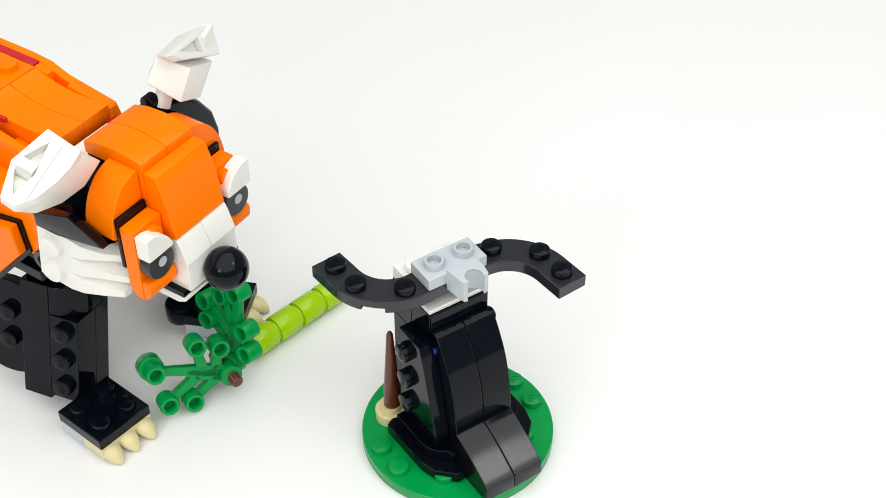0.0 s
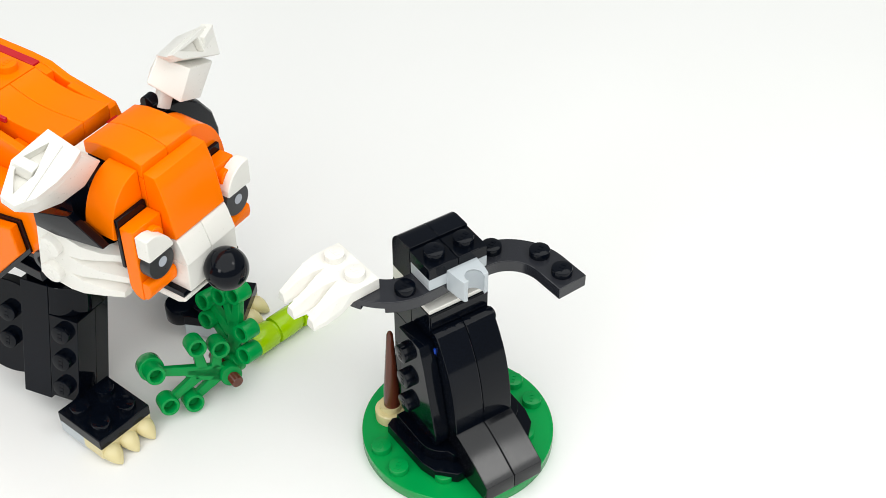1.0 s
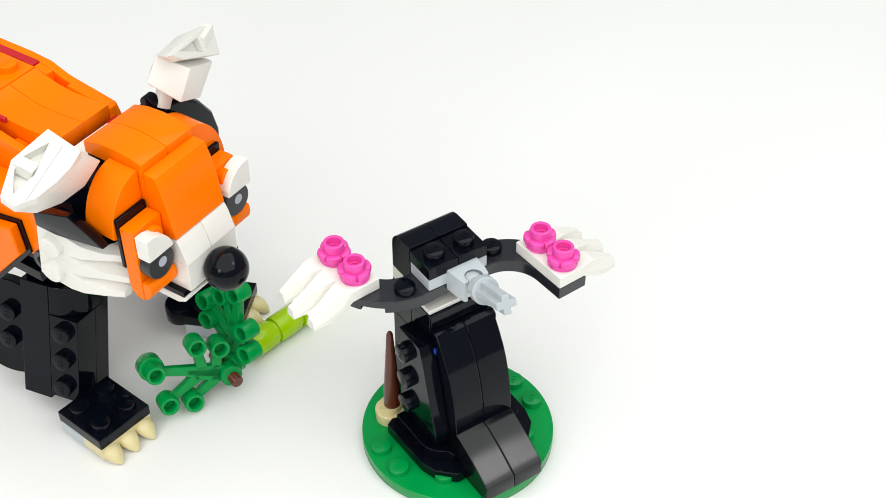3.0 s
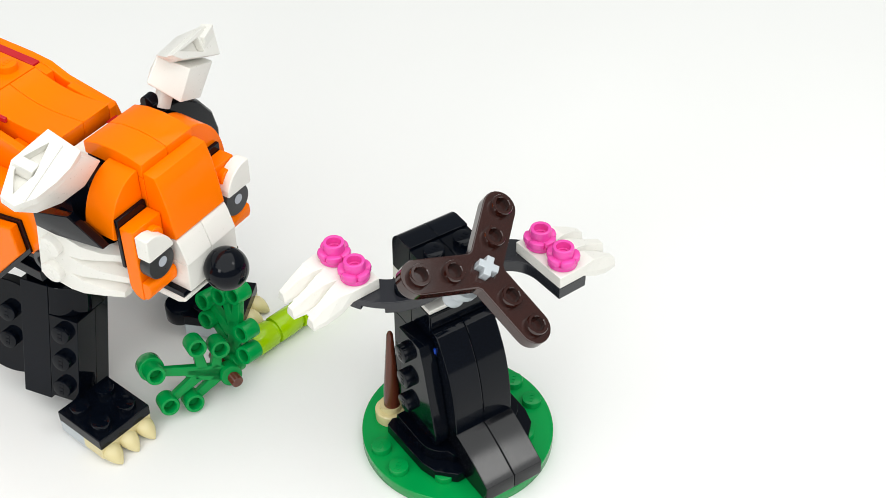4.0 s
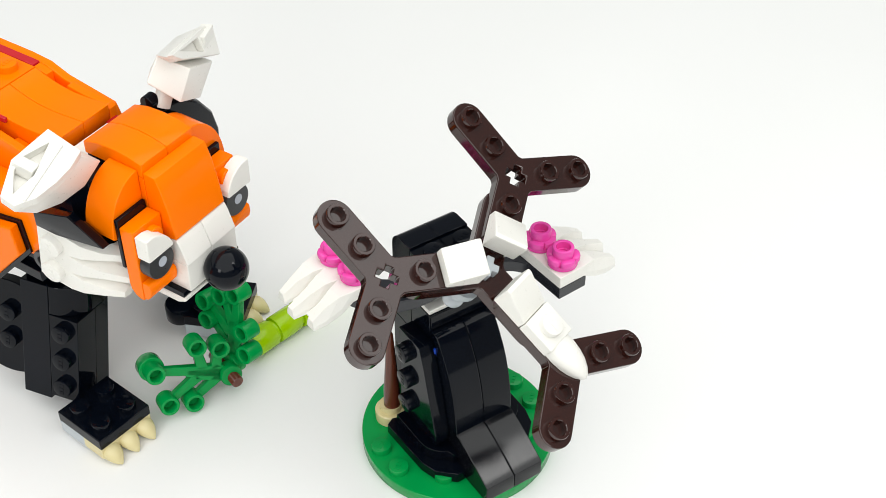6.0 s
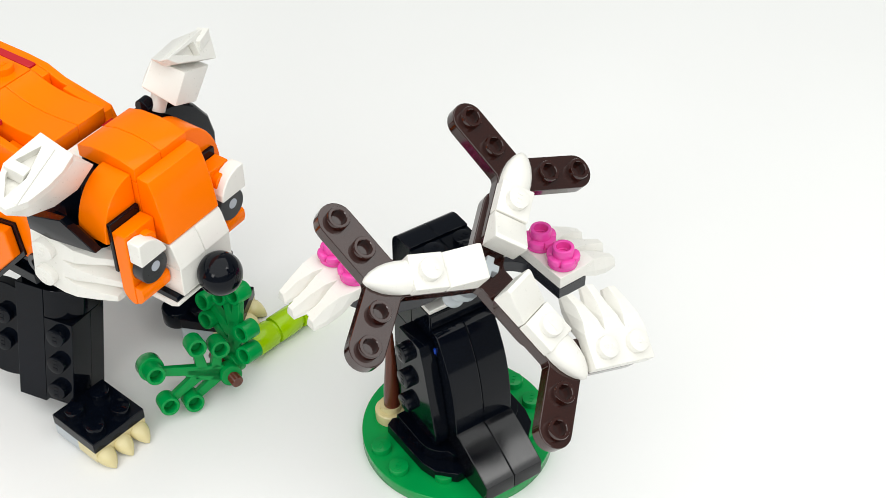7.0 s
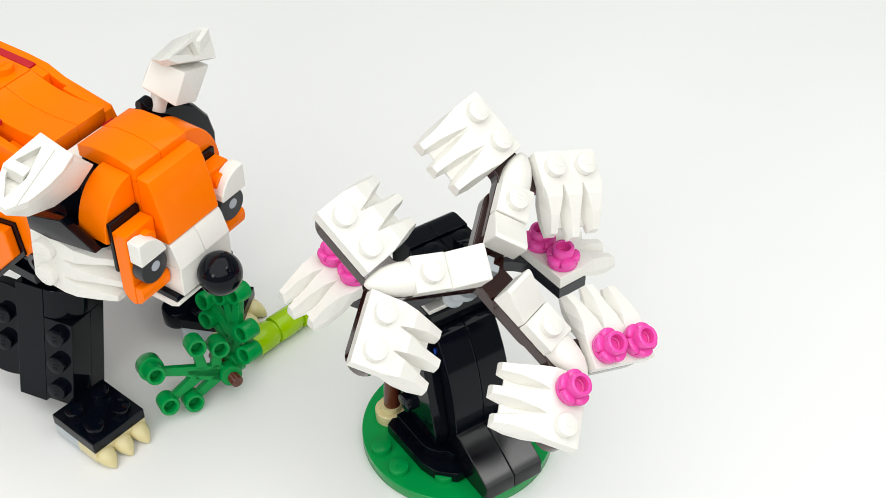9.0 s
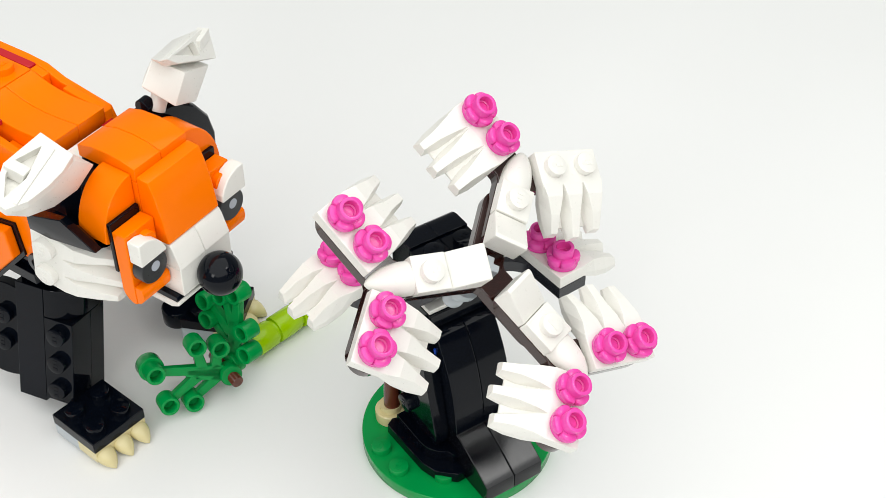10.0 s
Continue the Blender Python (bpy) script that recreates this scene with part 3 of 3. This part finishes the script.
def torso():
    for u in (-8.1, 0.04):
        top = [(32.0, 81.6), (31.8, 84.6), (34, 84.4), (38, 84.0), (42, 83.8), (46, 84.0), (49, 84.5), (52, 85.3), (54.6, 86.2), (54.6, 78.6), (33, 78.6)]
        part("back_slope", shape(lambda b: prism(b, top, u, u + 8.06)), ORANGE, panda, "orange curved slope on the back", bevel=0.2)
    rear = part("rear_plate", shape(lambda b: box(b, -8.1, 8.1, 54.8, 78, 80, 86.3)), ORANGE, panda, "orange plate on the back", bevel=0.2)
    stud(rear, 4, 59.4, 86.3, ORANGE), stud(rear, -4, 59.4, 86.3, ORANGE)
    part("slot", shape(lambda b: box(b, -8.9, -8.0, 47.5, 53, 83.2, 84.5)), RED, rear, "dark red slot beside the back", bevel=0.2)
    part("spine_stripe", shape(lambda b: prism(b, [(55.6, 80), (55.6, 86.4), (68, 86.3), (90, 86.3), (90, 80)], 8.2, 10.4)), RED, panda, "dark red strip along the back", bevel=0.2)
    for s in (-1, 1):
        ridge = [(33.2, 76), (35.8, 80.4), (48.4, 82.6), (53.8, 86.4)] if s < 0 else [(32.6, 78), (34.2, 81.8), (48.4, 83.9), (53.8, 85.8)]
        flank = [(31.8, 60), (31.8, 72), *ridge, (60, 86.9 if s < 0 else 86.2), (84, 86.0), (84, 66), (46, 66), (40, 58)]
        fl = part("flank", shape(lambda b: prism(b, flank, *sorted((s * 12.6, s * 10.45)))), ORANGE, panda, "orange side panel of the body", bevel=0.3)
        low = 0 if s > 0 else -4.5
        side = sorted((s * 10.4, s * 8.25))
        part("flank_rail", shape(lambda b: prism(b, [(31.9, 76 + low), (45.2, 76 + low), (45.2, 80.8 + low), (51.4, 81.4 + low), (51.4, 85.2 + low), (55.4, 86.0 + low), (55.4, 74 + low), (31.9, 74 + low)], *side),
                                 lambda b: prism(b, [(31.9, 76.1 + low), (31.9, 83.0 + low), (33, 83.9 + low), (40, 84.0 + low), (45.0, 84.6 + low), (45.0, 76.1 + low)], *side)), ORANGE, fl, "notched orange rail", bevel=0.2)
        lower = [(32.4, 56.5), (32.2, 70), (36, 72.5), (44, 74), (84, 74), (84, 66), (50, 64), (42, 55)]
        part("lower_flank", shape(lambda b: prism(b, lower, *sorted((s * 18.0, s * 12.7)))), ORANGE, panda, "orange lower side panel", bevel=0.4)
    part("hip_plate", shape(lambda b: box(b, -18.6, -6, 35, 46.5, 48.6, 51.6)), BLACK, panda, "black plate between leg and body", bevel=0.2)
    part("hip_brick", shape(lambda b: box(b, -17.2, -6, 36, 50, 51.7, 58)), BLACK, panda, "black brick between leg and body", bevel=0.2)
    part("chest", shape(lambda b: box(b, -8, 8, 23, 84, 58, 78.5)), BLACK, panda, "black inner body bricks")
    part("shoulder", shape(lambda b: prism(b, [(64, 64), (46, 63.4), (38.6, 65), (37.6, 57.3), (52, 42), (62, 40)], -21.2, -18.7)), ORANGE, panda, "orange shoulder panel", bevel=0.4)
    part("red_brick", shape(lambda b: box(b, 6.4, 9.8, 30.8, 31.9, 77, 80.6)), RED, panda, "dark red brick at the front of the body", bevel=0.15)
    # added black sheet: its colour stands in for shade in the shoulder gap
    part("shoulder_plate", shape(lambda b: prism(b, [(64, 64.8), (46, 64.4), (37.6, 66), (36.4, 57.0), (51, 41.5), (62, 39)], -18.65, -18.05)), BLACK, panda, "thin black sheet in place of the shaded gap behind the shoulder", bevel=0.1)
    part("joint_ring", shape(lambda b: lathe(b, [(1.5, 0), (2.7, 0), (2.8, 0.3), (2.8, 2.6), (1.5, 2.6)], 28, (-18.8, 33.0, 56.0), Matrix.Rotation(radians(90), 4, "Y"))), EYE_GREY, panda, "dark grey ring at the shoulder", bevel=0)
    part("collar_tile", shape(lambda b: box(b, -6.5, 5.5, 23.2, 30.4, 78, 81.6)), WHITE, panda, "pale tile between head and body", bevel=0.2)
    part("neck", shape(lambda b: box(b, -7, 7.5, 22.5, 31.2, 62, 78)), RED, panda, "dark red plate at the neck", bevel=0.2)


torso()


def foot(u, v, yaw):
    f = part("foot", shape(lambda b: box(b, -8, 8, -8, 8, 5.0, 8.2)), BLACK, panda, "black foot plate with four studs and tan claws", at=mm(u, v, 0, 0, 0, yaw))
    for x in (-4, 4):
        for y in (-4, 4):
            stud(f, x, y, 8.2, BLACK, (0, 0, 30))
    part("sole", shape(lambda b: box(b, -7.9, 7.9, -1, 8, 1.2, 4.95)), GREY, f, "light grey sole plate", bevel=0.2)
    part("claw_base", shape(lambda b: box(b, -7.9, 7.9, -7.9, -0.9, 1.6, 4.95)), TAN, f, "tan claw plate", bevel=0.2)
    part("pad", shape(lambda b: lathe(b, [(0, 0), (4, 0), (4.3, 1.7), (0, 1.7)], 24, (0, 0, 0))), BLACK, f, bevel=0)
    for x in (-5.3, 0, 5.3):
        rings = []
        for y, w, lo, hi in ((-7.4, 2.45, 0.6, 4.9), (-8.7, 2.5, 0.4, 4.8), (-10.0, 2.0, 0.3, 3.9), (-11.1, 1.1, 0.2, 2.5), (-11.7, 0.3, 0.3, 1.3)):
            rings.append([(x + w * math.cos(a), y, (lo + hi) / 2 + (hi - lo) / 2 * math.sin(a)) for a in (2 * math.pi * i / 18 for i in range(18))])
        part("claw", shape(lambda b: loft(b, rings)), TAN, f, "rounded tan claw", bevel=0)


foot(-16.5, 26.6, -6), foot(30.1, 27.9, 24)
part("ankle", shape(lambda b: lathe(b, [(0, 0), (4.0, 0), (4.2, 0.3), (4.2, 4.6), (3.9, 5.0), (0, 5.0)], 32, (23.0, 36.0, 3.6))), BLACK, panda, "round black ankle plate", bevel=0)


def leg(s, at):
    """A front leg leaning in towards the body, built inwards from its outer face; its parts share one pose."""
    def x(a, b):
        return sorted((-s * a, -s * b))
    part("leg_column", shape(lambda b: box(b, *x(0, 13.9), 8.1, 16, -1.2, 32)), BLACK, panda, "black upright leg column", bevel=0.15, at=at)
    c = part("leg_brick", shape(lambda b: box(b, *x(0, 7.95), 0, 8, 0, 24)), BLACK, panda, "black leg brick with side studs", bevel=0.15, at=at)
    for z in (4, 12, 20):
        stud(c, 0, 4, z, BLACK, (0, s * 90, 0))
    part("inner_brick", shape(lambda b: box(b, *x(8.05, 13.9), 0.1, 8, -1, 24)), BLACK, panda, "black inner leg brick", bevel=0.15, at=at)
    corner = [(-s * px, py) for px, py in [(13.9, 0), (13.9, 8.0), (0.05, 8.0)] + arc(7.6, 7.6, 7.5, 180, 270, 12)]
    part("leg_curve", shape(lambda b: prism(b, corner, 24.05, 32, "z")), BLACK, panda, "black rounded corner brick on top of the leg", bevel=0.15, at=at)
    part("leg_cap", shape(lambda b: box(b, *x(2.0, 13.9), 6.0, 15.5, 32.05, 33.6)), BLACK, panda, "black plate on top of the leg", bevel=0.15, at=at)
    h = part("hip_disc", shape(lambda b: lathe(b, [(0, 0), (13.5, 0), (13.5, 3), (0, 3)], 48, (-s * 4.9, 21.0, 15.5), Matrix.Rotation(radians(s * 90), 4, "Y"))), BLACK, panda, "round black plate on the leg", bevel=0.2, at=at)
    for z in (12.4, 20.4):
        stud(h, -s * 1.9, 20.6, z, BLACK, (0, s * 90, 0))


leg(-1, mm(-18.15, 33.31, 7.5, 1.39, 13.18, 12.64)), leg(1, mm(37.0, 33.0, 10.5, 1.4, -13.2, -8.0))


# ---- bamboo and leaves on the table ----
bamboo = thing("bamboo_stalk", mm(-31.5, 52.9, 3.85, 0, 90, 12.6), "lime green bamboo stalk of stacked round bricks lying on the table", "toy plant")
for k in range(4):
    part("segment", shape(lambda b: lathe(b, [(0, 0), (3.1, 0), (3.1, 0.9), (3.7, 1.0), (3.8, 1.2), (3.8, 7.9), (3.65, 8.1), (0, 8.1)], 32)), LIME, bamboo, "lime green round brick", bevel=0, at=mm(0, 0, k * 8.2))


def sprig(at, tips, label, base):
    """Flat stems in one plane, each with a hollow round end that faces the plane's normal."""
    t = thing("leaf_sprig", at, label, "toy plant", "green leaf sprigs")
    part("hub", shape(lambda b: lathe(b, [(0, -1.2), (2.9, -1.2), (2.9, 2.0), (2.7, 2.3), (0, 2.3)], 24)), GREEN, t, "round hub of the sprig", bevel=0)
    for x, y, x0, y0 in tips + base:
        d = Vector((x - x0, y - y0))
        n = Vector((-d.y, d.x)).normalized()
        w = 1.5
        if (x, y, x0, y0) in tips:
            d *= 1 - 1.9 / d.length
        x, y = x0 + d.x, y0 + d.y
        bm = bmesh.new()
        prism(bm, [(x0 + n.x * w, y0 + n.y * w), (x0 - n.x * w, y0 - n.y * w), (x - n.x * w * 0.75, y - n.y * w * 0.75), (x + n.x * w * 0.75, y + n.y * w * 0.75)], -0.9, 1.1, "z")
        part("stem", bm, GREEN, t, bevel=0.35)
    for x, y, x0, y0 in tips:
        part("leaf_tip", shape(lambda b: lathe(b, [(2.5, -1.8), (2.55, 2.6), (2.4, 2.9), (1.75, 2.9), (1.55, 2.6), (1.5, 0.2)], 28, (x, y, 0)),
                               lambda b: lathe(b, [(0, -1.8), (2.5, -1.8), (2.5, 0.2), (0, 0.2)], 28, (x, y, 0))), GREEN, t, "hollow round leaf end", bevel=0)
    return t


fan = sprig(mm(-40.6, 45.6, 6.2, 75, 0, -5), [(-18.8, 8.0, -3, 2.4), (-17.3, -1.9, -8, 2.6), (-11.0, -3.6, -2, 1), (-7.1, 11.4, -6.6, 4), (-1.4, 8.8, -3.2, 3)], "dark green leaf sprig with hollow round ends on the table", [(-11, 4.6, 0, 0.6), (-9, 3.0, 0, -0.6), (-4, 4.0, -0.5, 0.5)])
part("stacked_leaf", shape(lambda b: lathe(b, [(0, -4.6), (3.2, -4.6), (3.3, -4.4), (3.3, -1.2), (3.1, -1.0), (0, -1.0)], 28, (-18.8, 8.0, 0))), GREEN, fan, "second round leaf end", bevel=0)
sprig(mm(-37.6, 48.0, 6.4, 78, 0, -70), [(3.7, 12.0, 0, 5.5), (5.1, 6.0, 0, 2), (-8.4, 10.1, -1, 4.5), (-9.8, 15.2, -1.5, 8.5), (-4.5, 19.4, -0.8, 11), (0.2, 21.9, 0, 12)], "green leaf sprig standing up beside the bamboo stalk", [(-1.2, 13, 0, 0), (0, -6.2, 0, 0)])
way = Vector((-0.5, 9.98, 0.2))
spot = way.to_track_quat("Z", "Y").to_matrix().to_4x4()
spot.translation = Vector((-40.4, 42.0, 6.2)) * MM
twig = thing("brown_bar", spot, "short reddish brown bar through the leaves", "toy bar")
part("bar", shape(lambda b: lathe(b, [(0, -1.0), (1.45, -1.0), (1.6, -0.8), (1.6, 11.5), (1.45, 11.7), (0, 11.7)], 20)), RUST, twig, bevel=0)


# ---- the loose pieces and where they go ----
ZT = ZB + 3.2
A = mm(-4.48, -14.25, 67.53, 19.83, 27.41, -37.17)
B1, B2 = mm(2.20, -35.47, 57.02, 21.35, 27.24, -35.21), mm(1.13, -36.52, 56.34, 23.59, 28.89, -32.79)
C1, C2 = mm(-27.58, -12.87, 76.24, 21.33, 26.56, -37.65), mm(-27.70, -12.99, 75.40, 19.90, 27.46, -37.82)
C3 = mm(-27.86, -14.11, 76.29, 26.37, 27.36, -36.14)
D1, D2 = mm(12.18, -0.24, 76.87, 19.32, 28.09, -37.04), mm(12.69, -0.98, 76.87, 22.15, 29.83, -35.69)
TURN = pose(0, 0, 0, 0, 0, 180)


def on_arm(m, angle, r, z=3.2, turn=0.0):
    """On a branch's arm, r from its hub; x points outwards along the arm."""
    return m @ pose(0, 0, 0, 0, 0, angle) @ mm(r, 0, z, 0, 0, turn)


makers = {"log": log_brick, "claw": claw, "flower": flower, "rotor": rotor, "pin": pin, "slope": cheese, "tip": tip}
originals, arrivals = {}, []


def piece(kind, *rows):
    """rows of (seconds, pose): the first is when the piece is put in place."""
    if kind in originals:
        ob = copy_thing(originals[kind], Matrix())
    else:
        ob = originals[kind] = makers[kind]()
    arrivals.append((ob, rows, {"log": 7.0, "claw": 4.2, "pin": 3.4}.get(kind, 0.0)))
    return ob


LEFT, RIGHT = BRANCH_LEFT @ mm(-20, 16, ZT, 0, 0, 90), BRANCH_RIGHT @ mm(20, -8, ZT, 0, 0, -90)
piece("log", (0.2, mm(-4, 4, ZT + 3.2)))
piece("log", (0.5, mm(4, 4, ZT + 3.2)))
piece("claw", (0.8, LEFT))
piece("claw", (1.1, RIGHT))
piece("flower", (1.4, RIGHT @ mm(4, 0, 3.2, 0, 0, 20)))
piece("flower", (1.7, RIGHT @ mm(-4, 0, 3.2, 0, 0, 50)))
piece("flower", (2.0, LEFT @ mm(-4, 0, 3.2, 0, 0, 10)))
piece("flower", (2.3, LEFT @ mm(4, 0, 3.2, 0, 0, 36)))
N = A.to_3x3() @ Vector((0, 0, 1))
PIN2 = Matrix.Translation(A.translation - N * 13.0 * MM) @ A.to_3x3().to_4x4()
PIN1 = look(Vector((0.8, -4.6, 55.2)) * MM, Vector((0.8, -4.6, 55.2)) * MM - Vector((-0.14, -0.90, 0.41)))
piece("pin", (2.6, PIN1), (3.2, PIN1), (3.3, PIN2))
piece("rotor", (3.3, A))
piece("rotor", (4.1, B1 @ TURN), (5.8, B1 @ TURN), (5.9, B2 @ TURN))
piece("rotor", (4.4, C1 @ TURN), (6.1, C1 @ TURN), (6.2, C2 @ TURN), (7.3, C2 @ TURN), (7.4, C3 @ TURN))
piece("rotor", (4.7, D1 @ TURN), (5.5, D1 @ TURN), (5.6, D2 @ TURN))
piece("slope", (5.0, on_arm(B1, 150, 16)), (5.8, on_arm(B1, 150, 16)), (5.9, on_arm(B2, 150, 16)))
piece("tip", (5.9, on_arm(B2, 150, 8)))
piece("slope", (5.3, on_arm(C1, 30, 16)), (6.1, on_arm(C1, 30, 16)), (6.2, on_arm(C2, 30, 16)), (7.3, on_arm(C2, 30, 16)), (7.4, on_arm(C3, 30, 16)))
piece("tip", (6.2, on_arm(C2, 30, 8)), (7.3, on_arm(C2, 30, 8)), (7.4, on_arm(C3, 30, 8)))
piece("slope", (5.6, on_arm(D2, 270, 16)))
piece("tip", (6.5, on_arm(D2, 270, 8)))
# claws on the outer arms, teeth to one side: 0 turns them to the arm's left, 180 to its right
SPRAYS = [(6.8, B2, 30, 0), (7.1, B2, 270, 180), (7.4, C3, 270, 0), (7.7, C3, 150, 180), (8.0, D2, 150, 0), (8.3, D2, 30, 180)]
for t, m, a, turn in SPRAYS:
    piece("claw", (t, on_arm(m, a, 12, 3.2, turn)))
BLOOMS = [(8.8, B2, 30, 16), (8.9, B2, 30, 8), (9.0, B2, 270, 8), (9.2, B2, 270, 16), (9.3, C3, 270, 16), (9.4, C3, 270, 8),
          (9.6, C3, 150, 8), (9.7, C3, 150, 16), (9.8, D2, 150, 16), (10.0, D2, 150, 8)]
for i, (t, m, a, r) in enumerate(BLOOMS):
    piece("flower", (t, on_arm(m, a, r, 6.4, 20 + 31 * i)))


def motions():
    """Each piece lies ready on the table beside the toys until it is set in place."""
    for i, (ob, rows, lift) in enumerate(arrivals):
        t0, first = rows[0]
        yaw = first.to_euler("XYZ").z
        ready = Matrix.Translation(((215 + 45 * (i % 6)) * MM, (-350 + 45 * (i // 6)) * MM, lift * MM)) @ Euler((0, 0, yaw)).to_matrix().to_4x4()
        keys = [(0.0, ready), (t0 - 1 / FPS, ready), *rows]
        if rows[-1][0] < 10.0:
            keys.append((10.0, rows[-1][1]))
        walk(ob, keys)
    here, there = mm(-47.64, 32.02, 0, 0, 0, 23), mm(-49.48, 31.39, 0, 0, 0, 22.23)
    walk(panda, [(0.0, here), (6.2, here), (6.3, there), (10.0, there)])


motions()
